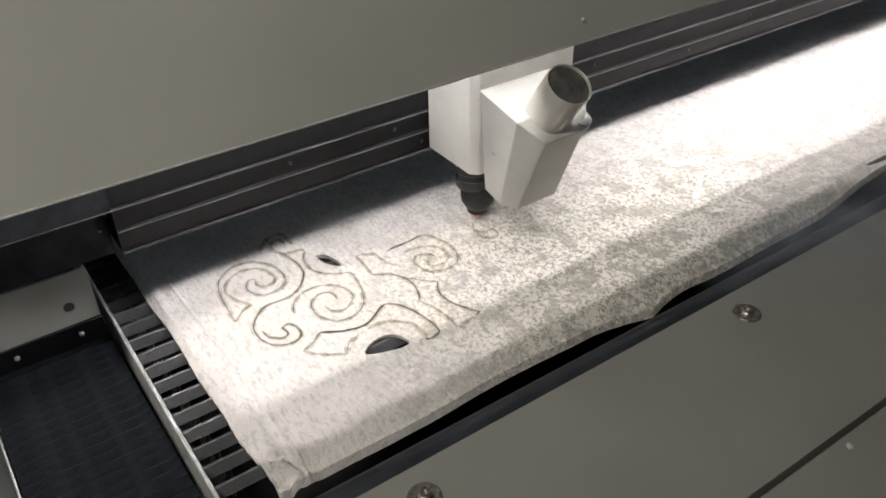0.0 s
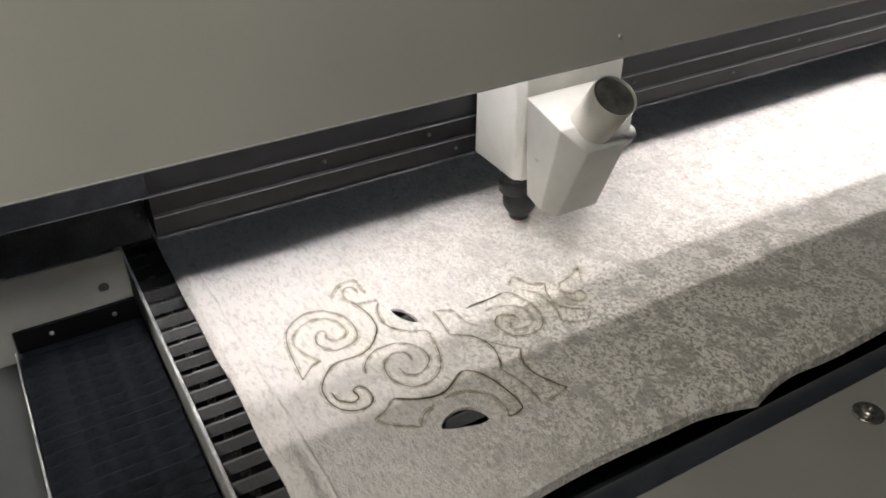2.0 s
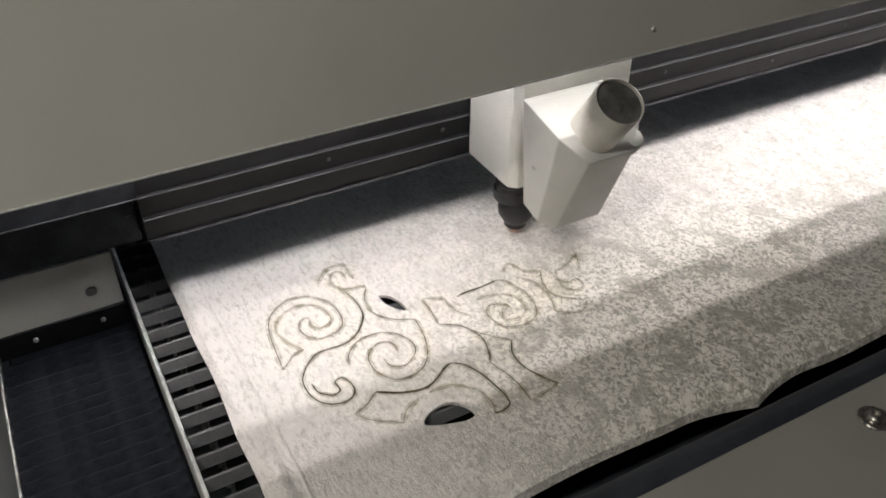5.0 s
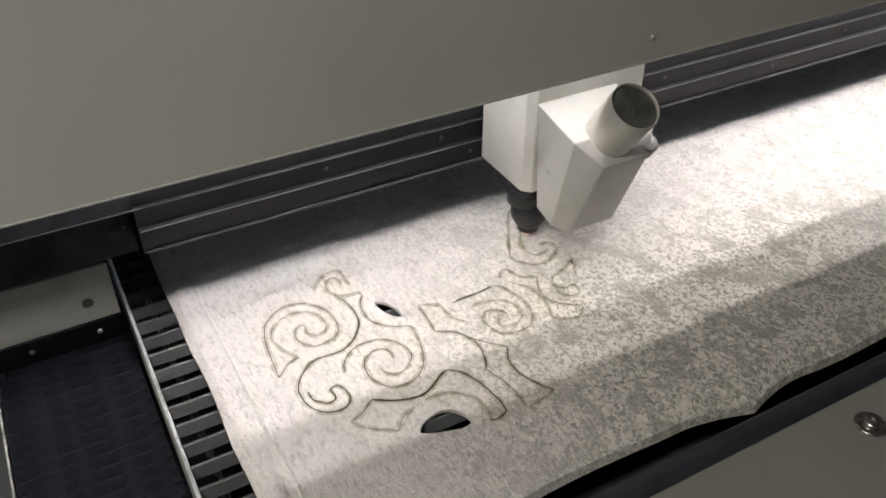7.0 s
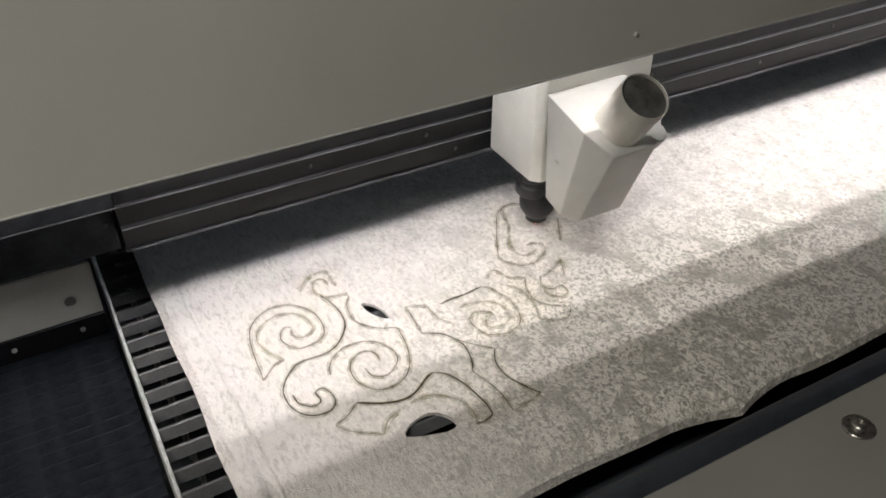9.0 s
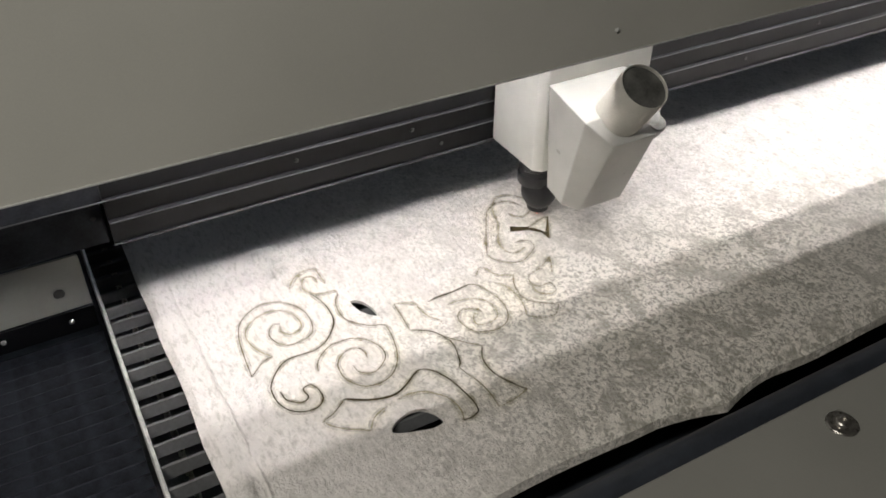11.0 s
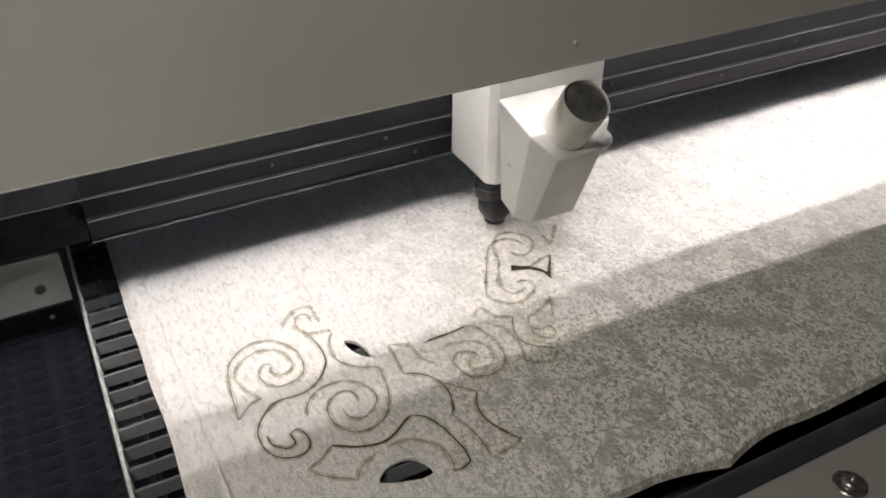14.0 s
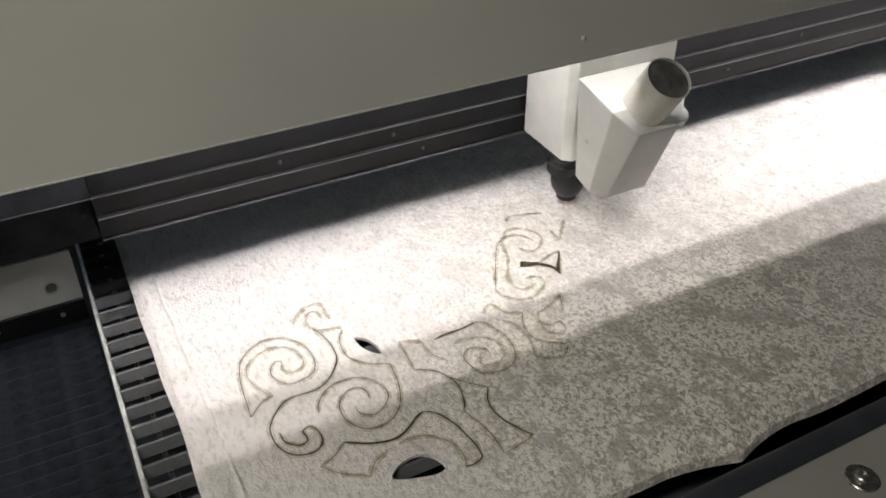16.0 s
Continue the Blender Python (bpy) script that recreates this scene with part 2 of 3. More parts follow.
def box(x0, x1, y0, y1, z0, z1, bevel=0.0, seg=2, bm=None):
    bm = bm or bmesh.new()
    geom = bmesh.ops.create_cube(bm, size=1, matrix=Matrix.LocRotScale(((x0 + x1) / 2, (y0 + y1) / 2, (z0 + z1) / 2), None, (x1 - x0, y1 - y0, z1 - z0)))
    if bevel:
        edges = {e for v in geom["verts"] for e in v.link_edges}
        bmesh.ops.bevel(bm, geom=list(edges), offset=bevel, segments=seg, profile=0.5, affect="EDGES")
    return bm


def profile_x(points, x0, x1, bevel=0.0, closed=True):
    """A solid whose y-z outline runs along x."""
    bm = bmesh.new()
    a = [bm.verts.new((x0, y, z)) for y, z in points]
    b = [bm.verts.new((x1, y, z)) for y, z in points]
    n = len(points)
    for i in range(n):
        bm.faces.new((a[i], a[(i + 1) % n], b[(i + 1) % n], b[i]))
    bm.faces.new(a[::-1])
    bm.faces.new(b)
    if bevel:
        bmesh.ops.bevel(bm, geom=list(bm.edges), offset=bevel, segments=2, profile=0.5, affect="EDGES")
    return bm


def hull(points, bevel=0.0):
    bm = bmesh.new()
    for p in points:
        bm.verts.new(p)
    bmesh.ops.convex_hull(bm, input=bm.verts)
    bmesh.ops.dissolve_limit(bm, angle_limit=radians(3), verts=bm.verts, edges=bm.edges)
    if bevel:
        bmesh.ops.bevel(bm, geom=list(bm.edges), offset=bevel, segments=3, profile=0.5, affect="EDGES")
    return bm


def turned(rings, n=32, m=Matrix()):
    """A turned solid: (radius, height) rings from one end to the other, closed along the list."""
    bm = bmesh.new()
    loops = []
    for r, z in rings:
        loops.append([bm.verts.new(m @ Vector((r * math.cos(2 * math.pi * i / n), r * math.sin(2 * math.pi * i / n), z))) for i in range(n)])
    for a, b in zip(loops, loops[1:]):
        for i in range(n):
            bm.faces.new((a[i], a[(i + 1) % n], b[(i + 1) % n], b[i]))
    bm.faces.new(loops[0][::-1])
    bm.faces.new(loops[-1])
    return bm


# ---- the felt sheet: its height, outline and holes ----
def smooth_step(a, b, v):
    k = min(1.0, max(0.0, (v - a) / (b - a)))
    return k * k * (3 - 2 * k)


def front_edge(x):
    """Where the wavy front edge of the sheet lies."""
    wave = -0.239 + 0.003 * math.sin(9 * x + 0.6) + 0.0015 * math.sin(31 * x)
    point = -0.017 * max(0.0, 1 - abs(x - 0.236) / 0.075) ** 1.6
    return wave + point + 0.035 * smooth_step(0.45, 0.95, x)


def sheet_z(x, y):
    z = 0.0012 * noise.noise(Vector((x * 9, y * 9, 0.3))) + 0.0006 * noise.noise(Vector((x * 28, y * 28, 2.1)))
    f = front_edge(x)
    z += 0.0045 * math.exp(-(((x + 0.183) / 0.006) ** 2)) * smooth_step(-0.06, -0.13, y) * smooth_step(0.0, 0.03, y - f)
    z += 0.0028 * math.exp(-(((x + 0.1915) / 0.0045) ** 2)) * (0.75 + 0.5 * noise.noise(Vector((y * 12, 4.4, 0))))
    z += 0.0017 * math.exp(-(((x + 0.1705 + 0.018 * y + 0.0012 * noise.noise(Vector((y * 25, 8.1, 0)))) / 0.0015) ** 2))
    z -= 0.010 * smooth_step(0.022, 0.0, y - f)
    z -= 0.0034 * smooth_step(0.008, 0.0, x + 0.2)
    return z


EYES = [
    [(-15, 33), (-7, 29), (-1, 19), (1, 10), (1, -1), (-7, 5), (-13, 16), (-15, 25)],
    [(-53, -144), (-46, -136), (-37, -132), (-27, -130), (-17, -133), (-10, -141), (-7, -150), (-8, -155), (-18, -157), (-30, -154), (-43, -150)],
]


def closed_curve(points, n=8):
    out, k = [], len(points)
    for i in range(k):
        p0, p1, p2, p3 = (Vector(points[(i + j) % k]) for j in (-1, 0, 1, 2))
        for s in range(n):
            u = s / n
            out.append(0.5 * ((2 * p1) + (p2 - p0) * u + (2 * p0 - 5 * p1 + 4 * p2 - p3) * u * u + (3 * p1 - p0 - 3 * p2 + p3) * u**3))
    return out


def open_curve(points, step=1.6):
    pts = [Vector(p) for p in points]
    pts = [2 * pts[0] - pts[1]] + pts + [2 * pts[-1] - pts[-2]]
    out = []
    for i in range(1, len(pts) - 2):
        p0, p1, p2, p3 = pts[i - 1 : i + 3]
        n = max(2, int((p2 - p1).length / step))
        for s in range(n):
            u = s / n
            out.append(0.5 * ((2 * p1) + (p2 - p0) * u + (2 * p0 - 5 * p1 + 4 * p2 - p3) * u * u + (3 * p1 - p0 - 3 * p2 + p3) * u**3))
    out.append(pts[-2])
    return [p / 1000 for p in out]


def inside(p, loop):
    hit = False
    for a, b in zip(loop, loop[1:] + loop[:1]):
        if (a.y > p.y) != (b.y > p.y) and p.x < (b.x - a.x) * (p.y - a.y) / (b.y - a.y) + a.x:
            hit = not hit
    return hit


def felt_sheet():
    xs = list(np.arange(-0.2, -0.178, 0.0035)) + list(np.arange(-0.178, -0.162, 0.0008)) + list(np.arange(-0.162, 0.30, 0.0035)) + list(np.arange(0.30, 0.62, 0.008)) + list(np.arange(0.62, 1.75, 0.03))
    ys = list(np.arange(-0.24, 0.06, 0.0035)) + list(np.arange(0.06, 0.30, 0.008)) + list(np.arange(0.30, 0.82, 0.03))
    holes = [[p / 1000 for p in closed_curve(e)] for e in EYES]
    bm = bmesh.new()
    grid = []
    for x in xs:
        col = []
        for y in ys:
            k = max(0.0, (-0.165 - y) / 0.075)
            yy = y + (front_edge(x) + 0.24) * k
            xx = x
            if x < -0.17:
                xx = x + 0.003 * noise.noise(Vector((y * 14, 1.7, 0))) * (-0.17 - x) / 0.03 + 0.006 * max(0, -0.2 - yy + 0.03) / 0.07
            p = Vector((xx, yy))
            col.append([bm.verts.new((xx, yy, 0)), p])
        grid.append(col)
    for i in range(len(xs) - 1):
        for j in range(len(ys) - 1):
            quad = [grid[i][j], grid[i + 1][j], grid[i + 1][j + 1], grid[i][j + 1]]
            mid = sum((q[1] for q in quad), Vector((0, 0))) / 4
            gone = any(inside(mid, h) for h in holes if (mid - h[0]).length < 0.08)
            if not gone:
                bm.faces.new([q[0] for q in quad])
    bmesh.ops.delete(bm, geom=[v for v in bm.verts if not v.link_faces], context="VERTS")
    for v in bm.verts:
        if v.is_boundary and -0.19 < v.co.x < 0.1 and -0.22 < v.co.y < 0.1:
            p = v.co.xy
            near = min((q for h in holes for q in h), key=lambda q: (q - p).length)
            v.co.x, v.co.y = near
    for v in bm.verts:
        v.co.z = sheet_z(v.co.x, v.co.y)
        # the crumpled front corner
        c = math.hypot(v.co.x + 0.187, v.co.y + 0.228)
        if c < 0.035:
            v.co.z += 0.0065 * (1 - c / 0.035) * (0.5 + math.sin(v.co.x * 210 + v.co.y * 150 + 6 * noise.noise(v.co * 60)))
    rim = bmesh.ops.extrude_edge_only(bm, edges=[e for e in bm.edges if e.is_boundary])
    for v in rim["geom"]:
        if isinstance(v, bmesh.types.BMVert):
            # the front hem hangs down over the slat ends
            hem = v.co.y < front_edge(v.co.x) + 0.004
            v.co.z -= 0.0095 if hem else 0.0036
            v.co.y -= 0.0025 if hem else 0.0
    ob = part("felt_sheet", bm, FELT, smooth=True)
    return tagged(ob, "off-white matted felt sheet, half cut into scrolls, on the slatted bed", "fabric sheet")


def ribbon(points, width, lift, seed, ragged=0.35, taper=True):
    """A narrow strip along a curve on the sheet, of uneven width."""
    bm = bmesh.new()
    left, right = [], []
    n = len(points)
    for i, p in enumerate(points):
        d = (points[min(i + 1, n - 1)] - points[max(i - 1, 0)]).normalized()
        s = Vector((-d.y, d.x))
        w = width * (1 + ragged * 2 * noise.noise(Vector((p.x * 60, p.y * 60, seed))) + ragged * noise.noise(Vector((p.x * 300, p.y * 300, seed + 5))))
        if taper:
            w *= min(1.0, 0.35 + min(i, n - 1 - i) / 5)
        w = max(w, width * 0.3) / 2
        for side, k in ((left, w), (right, -w)):
            q = p + s * k
            side.append(bm.verts.new((q.x, q.y, sheet_z(q.x, q.y) + lift)))
    for i in range(n - 1):
        bm.faces.new((left[i], left[i + 1], right[i + 1], right[i]))
    return bm


SHEET = felt_sheet()
RISING = []
SEED = [0]


def cut_line(points, weight, when):
    """One burnt cut in the sheet, with its singed margin; when: the second at which the beam burns it."""
    curve = open_curve(points)
    SEED[0] += 1
    burn = SINGE if weight < 0.85 else BROWN if weight < 1.3 else CHAR
    line = part("cut_line", ribbon(curve, 0.00085 * max(weight, 0.85), 0.0013, SEED[0] * 3.7, 0.22), burn, SHEET)
    part("singed_margin", ribbon(curve, 0.0058, 0.0009, SEED[0] * 1.9, 0.2), SCORCH, line)
    if when is not None:
        RISING.append((line, when))


def dark_slot_patch(points, when):
    """A dark patch laid on the sheet; its colour stands for an open slot's shade."""
    bm = bmesh.new()
    bm.faces.new([bm.verts.new((x / 1000, y / 1000, sheet_z(x / 1000, y / 1000) + 0.0012)) for x, y in points])
    ob = part("dark_slot_patch", bm, CHAR, SHEET)
    RISING.append((ob, when))


def scroll_cuts():
    cut_line([(-139, -24), (-136, 14), (-132, 37), (-124, 54), (-109, 65), (-94, 68), (-80, 64), (-70, 54), (-63, 39), (-62, 22), (-66, 8), (-75, 1), (-86, -1), (-95, 0), (-103, 9), (-106, 20), (-103, 29), (-97, 34), (-91, 32)], 1.0, None)
    cut_line([(-139, -24), (-123, -10), (-113, -8)], 1.0, None)
    cut_line([(-113, -8), (-122, 6), (-127, 23), (-125, 37), (-117, 47), (-104, 53), (-91, 54), (-81, 49), (-74, 39), (-72, 25), (-75, 17), (-83, 13), (-90, 15), (-94, 22), (-92, 30)], 0.7, None)
    cut_line([(-64, 78), (-57, 89), (-47, 97), (-36, 100), (-28, 97), (-27, 88), (-27, 70)], 0.7, None)
    cut_line([(-34, 74), (-34, 84), (-39, 89), (-46, 86), (-51, 74), (-49, 66), (-44, 60), (-37, 56), (-28, 54), (-23, 54), (-22, 48)], 0.7, None)
    cut_line([(-48, 63), (-43, 51), (-40, 36), (-40, 21), (-43, 9), (-52, -4), (-62, -13), (-74, -18), (-88, -18), (-99, -18), (-108, -21), (-119, -31), (-127, -43), (-129, -51), (-129, -64), (-125, -76), (-118, -84), (-109, -88), (-99, -88), (-92, -82), (-90, -75), (-91, -67), (-94, -60), (-99, -59), (-103, -62), (-102, -69), (-103, -74), (-110, -76), (-116, -72), (-121, -66), (-122, -58), (-122, -54)], 1.5, None)
    cut_line([(-22, 48), (-30, 34), (-31, 9), (-16, -10), (1, -18)], 1.0, None)
    cut_line([(1, -18), (0, -34), (-4, -53), (-11, -69), (-20, -80), (-31, -86), (-42, -87), (-52, -84), (-60, -75), (-64, -65), (-64, -54), (-62, -46), (-56, -38), (-49, -34), (-42, -33), (-36, -36), (-33, -44), (-34, -52)], 1.1, None)
    cut_line([(-82, -47), (-79, -37), (-71, -27), (-60, -20), (-49, -19), (-37, -20), (-26, -27), (-19, -38), (-16, -49), (-18, -58), (-24, -65), (-33, -71), (-41, -71), (-48, -66), (-50, -60), (-50, -54)], 1.0, None)
    cut_line([(-102, -106), (-91, -102), (-82, -96), (-75, -90)], 1.0, None)
    cut_line([(-75, -90), (-54, -102), (-29, -106), (-3, -91), (4, -89)], 2.2, None)
    cut_line([(4, -89), (11, -94), (17, -103), (22, -116), (25, -131), (27, -146), (26, -158), (22, -161), (15, -163), (8, -162)], 1.6, None)
    cut_line([(-102, -106), (-96, -115), (-86, -124), (-76, -130), (-69, -135)], 0.7, None)
    cut_line([(-69, -135), (-61, -124), (-53, -119), (-44, -116)], 0.7, None)
    cut_line([(-32, -113), (-18, -112), (-6, -116), (4, -125), (10, -135), (12, -146), (11, -156), (8, -162)], 0.7, None)
    cut_line([(22, 6), (21, -16), (19, -36)], 1.0, None)
    cut_line([(19, -36), (38, -50), (47, -72), (42, -96), (37, -104)], 1.5, None)
    cut_line([(37, -104), (39, -115), (43, -128), (45, -142), (45, -155), (44, -164)], 1.0, None)
    cut_line([(22, 6), (40, -3), (42, -15), (45, -28), (52, -38), (51, -47)], 0.7, None)
    cut_line([(45, -61), (52, -70), (59, -78), (71, -89)], 1.0, None)
    cut_line([(71, -89), (62, -106), (62, -128), (72, -150), (78, -158)], 1.5, None)
    cut_line([(78, -158), (65, -162), (52, -164), (44, -164)], 0.7, None)
    cut_line([(55, -8), (68, -6), (84, -6), (107, -3)], 1.8, None)
    cut_line([(107, -3), (114, -11), (119, -26), (122, -42), (120, -56), (114, -68), (106, -74), (96, -77), (84, -74), (75, -69), (70, -58), (69, -47), (72, -40), (78, -36), (88, -38), (94, -43), (96, -48)], 1.0, None)
    cut_line([(70, -22), (80, -21), (92, -23), (104, -30), (111, -41), (110, -52), (107, -60), (99, -64), (90, -65), (82, -61), (82, -55), (86, -48), (94, -46)], 0.7, None)
    cut_line([(119, 5), (129, 14), (135, 12), (138, 2), (143, -5), (157, -12)], 0.7, 0.4)
    cut_line([(156, -13), (149, -25), (145, -41), (147, -54), (158, -64), (172, -74)], 1.0, 0.6)
    cut_line([(172, -74), (165, -82), (158, -86), (147, -84), (133, -74)], 1.0, 0.7)
    cut_line([(132, -13), (139, -24), (141, -36), (141, -49), (138, -62), (133, -74)], 0.7, 0.9)
    cut_line([(171, -20), (182, -18), (194, -13), (208, -5)], 0.9, 0.1)
    cut_line([(208, -5), (201, -18), (196, -28)], 0.7, 0.1)
    cut_line([(171, -20), (166, -28), (166, -36), (172, -42), (182, -41), (184, -48), (182, -55)], 1.0, None)
    cut_line([(182, -55), (175, -57), (168, -54), (163, -46), (164, -36)], 0.7, None)
    cut_line([(150, 32), (162, 54), (177, 79), (190, 99), (203, 109), (217, 111), (228, 104), (234, 91)], 1.0, 6.1)
    cut_line([(150, 32), (151, 23), (157, 14), (166, 6), (179, 4), (193, 10), (203, 18), (204, 28), (198, 34), (189, 35)], 1.0, 6.4)
    cut_line([(202, 108), (195, 90), (190, 74), (175, 49), (171, 36), (173, 23), (181, 19), (190, 21), (195, 23)], 0.8, 6.6)
    cut_line([(203, 109), (216, 121), (228, 121), (238, 114), (245, 104), (245, 90), (237, 79), (226, 73), (216, 76), (212, 86)], 0.7, 9.8)
    cut_line([(263, 100), (262, 80), (277, 95), (291, 112)], 0.7, 12.9)
    cut_line([(225, 138), (235, 146), (252, 142), (268, 137), (274, 131)], 1.0, 15.0)
    dark_slot_patch([(200, 64), (210, 57), (219, 52.5), (215, 47.5), (206, 51), (195, 55)], 10.6)
    dark_slot_patch([(215, 47.5), (219, 51), (226, 42), (229, 34), (226, 24), (225, 36)], 10.8)
    dark_slot_patch([(229, 34), (249, 60), (250, 59), (227, 23), (226, 24)], 10.9)
    cut_line([(219, 52), (236, 57), (249, 60)], 1.0, 10.7)
    cut_line([(249, 60), (238, 42), (227, 23)], 1.0, 8.2)


scroll_cuts()


# ---- the bed ----
def slat_bed():
    bed = empty("slat_bed", "cutting bed of grey metal knife slats in a worn rail", "cutting bed")
    tray = part("tray", box(-0.25, 1.75, -0.30, 0.85, -0.20, -0.19), PIT, bed)
    bm = box(-0.2428, -0.2390, -0.292, 0.85, -0.05, -0.0025, 0.0008, 1)
    part("edge_rail", bm, COMB, bed, "worn light-grey metal edge rail")
    proto = profile_x([(-0.0026, -0.0142), (0.0030, -0.0054), (0.0050, -0.0046), (0.0054, -0.0060), (0.0004, -0.0154)], -0.2388, 1.7)
    me = part("slat", proto, SLAT, bed)
    y0 = 0.0402 - 0.0253 * 10
    for k in range(41):
        ob = me if k == 0 else new("slat", me.data)
        ob.parent = bed
        ob.location = (0, y0 + 0.0253 * k, 0.0003 * math.sin(k * 2.1))
        ob.rotation_euler = (0.03 * math.sin(k * 1.3), 0, 0)
    stud = part("stud", turned([(0.0022, -0.06), (0.0022, -0.0125), (0.0012, -0.011)], 8), STEEL, bed)
    for k in range(0, 38):
        ob = stud if k == 0 else new("stud", stud.data)
        ob.parent = bed
        ob.location = (-0.217, y0 + 0.0253 * (k + 0.3), 0)


slat_bed()


def front_roller():
    r = empty("front_roller", "dark rubber-covered roller along the front of the bed", "roller")
    part("roller_sleeve", turned([(0.0155, -0.2), (0.0165, -0.199), (0.0165, 1.75), (0.0155, 1.751)], 28, Matrix.Translation((0, -0.279, -0.016)) @ Matrix.Rotation(radians(90), 4, "Y")), ROLLER, r, smooth=True)
    part("axle", turned([(0.005, -0.29), (0.005, 1.8)], 12, Matrix.Translation((0, -0.279, -0.016)) @ Matrix.Rotation(radians(90), 4, "Y")), STEEL, r)


front_roller()


def front_cover():
    c = empty("front_cover", "grey painted sheet-metal front cover with button-head bolts", "machine cover")
    part("upper_panel", profile_x([(-0.2975, -0.11), (-0.2975, 0.0105), (-0.2995, 0.0125), (-0.376, 0.0125), (-0.381, 0.0115), (-0.466, -0.0225), (-0.467, -0.04), (-0.46, -0.11)], -0.55, 1.9), FRONT_PAINT_SHADED, c, smooth=True)
    part("lower_panel", profile_x([(-0.4705, -0.11), (-0.4705, -0.027), (-0.472, -0.0255), (-0.58, -0.066), (-0.60, -0.08), (-0.605, -0.11), (-0.605, -0.84), (-0.59, -0.84), (-0.59, -0.11)], -0.55, 1.9), FRONT_PAINT_SHADED, c, smooth=True)
    for k in range(-1, 5):
        x = -0.107 + 0.394 * k
        at = Matrix.Translation((x, -0.331, 0.0126))
        washer = part("washer", turned([(0.0132, 0), (0.0140, 0.0006), (0.0140, 0.0016), (0.0130, 0.0024)], 28, at), STEEL, c, smooth=True)
        part("bolt", turned([(0.0078, 0.002), (0.0078, 0.0034), (0.0070, 0.0052), (0.0050, 0.0064), (0.0032, 0.0067), (0.0030, 0.0045)], 24, at), STEEL, washer, smooth=True)
    for k in range(3):
        part("screw", turned([(0.0034, 0), (0.0032, 0.0012), (0.002, 0.002)], 16, Matrix.Translation((0.257 + 0.5 * k, -0.480, -0.0285)) @ Matrix.Rotation(radians(20), 4, "X")), SCREW, c, smooth=True)


front_cover()


def side_cover():
    c = empty("side_cover", "dark grey painted side cover beside the bellows", "machine cover")
    part("panel", box(-1.0, -0.3785, -0.6, 0.9, -0.055, -0.0425, 0.002), SIDE, c)
    part("edge_strip", box(-0.3783, -0.3762, -0.6, 0.9, -0.09, -0.031, 0.0005, 1), COMB, c, "thin bright metal edge strip")
    part("side_wall", box(-1.0, -0.985, -0.6, 0.9, -0.84, -0.056), SIDE, c)


side_cover()


def machine_base():
    b = empty("machine_base", "grey steel base of the laser cutting machine", "machine base")
    part("back_panel", box(-1.0, 1.9, 0.905, 0.92, -0.84, 0.0), FRONT_PAINT_SHADED, b)
    part("end_panel", box(1.76, 1.9, -0.30, 0.9, -0.84, 0.01), FRONT_PAINT_SHADED, b)
    part("bellows_bed", box(-0.374, -0.2455, -0.305, 0.9, -0.12, -0.1), PIT, b)


machine_base()

# ---- bellows over the side rail: stiff pleats that slide over each other ----
PLEATS = 42
PLEAT_FRONT = -0.52
PLEAT_BACK = 0.072
BELLOWS = empty("bellows_cover", "black pleated bellows cover over the side rail", "bellows")


def bellows():
    out = []
    proto = profile_x([(-0.0125, -0.0405), (-0.0115, -0.0412), (0.0, -0.0312), (0.0115, -0.0405), (0.0125, -0.040), (0.0006, -0.0298), (-0.0006, -0.0298)], -0.3745, -0.2475)
    first = part("pleat", proto, PLEAT, BELLOWS)
    for k in range(PLEATS):
        ob = first if k == 0 else new("pleat", first.data)
        ob.parent = BELLOWS
        out.append(ob)
    return out


PLEAT_OBJECTS = bellows()

# ---- the gantry: rail, hood with light strips, side bracket ----
GANTRY = empty("gantry", "gantry with a grey sheet-metal hood, black rail and light strips", "machine gantry")
LIP_Y, LIP_Z, LEAN = -0.1034, 0.2400, 0.10


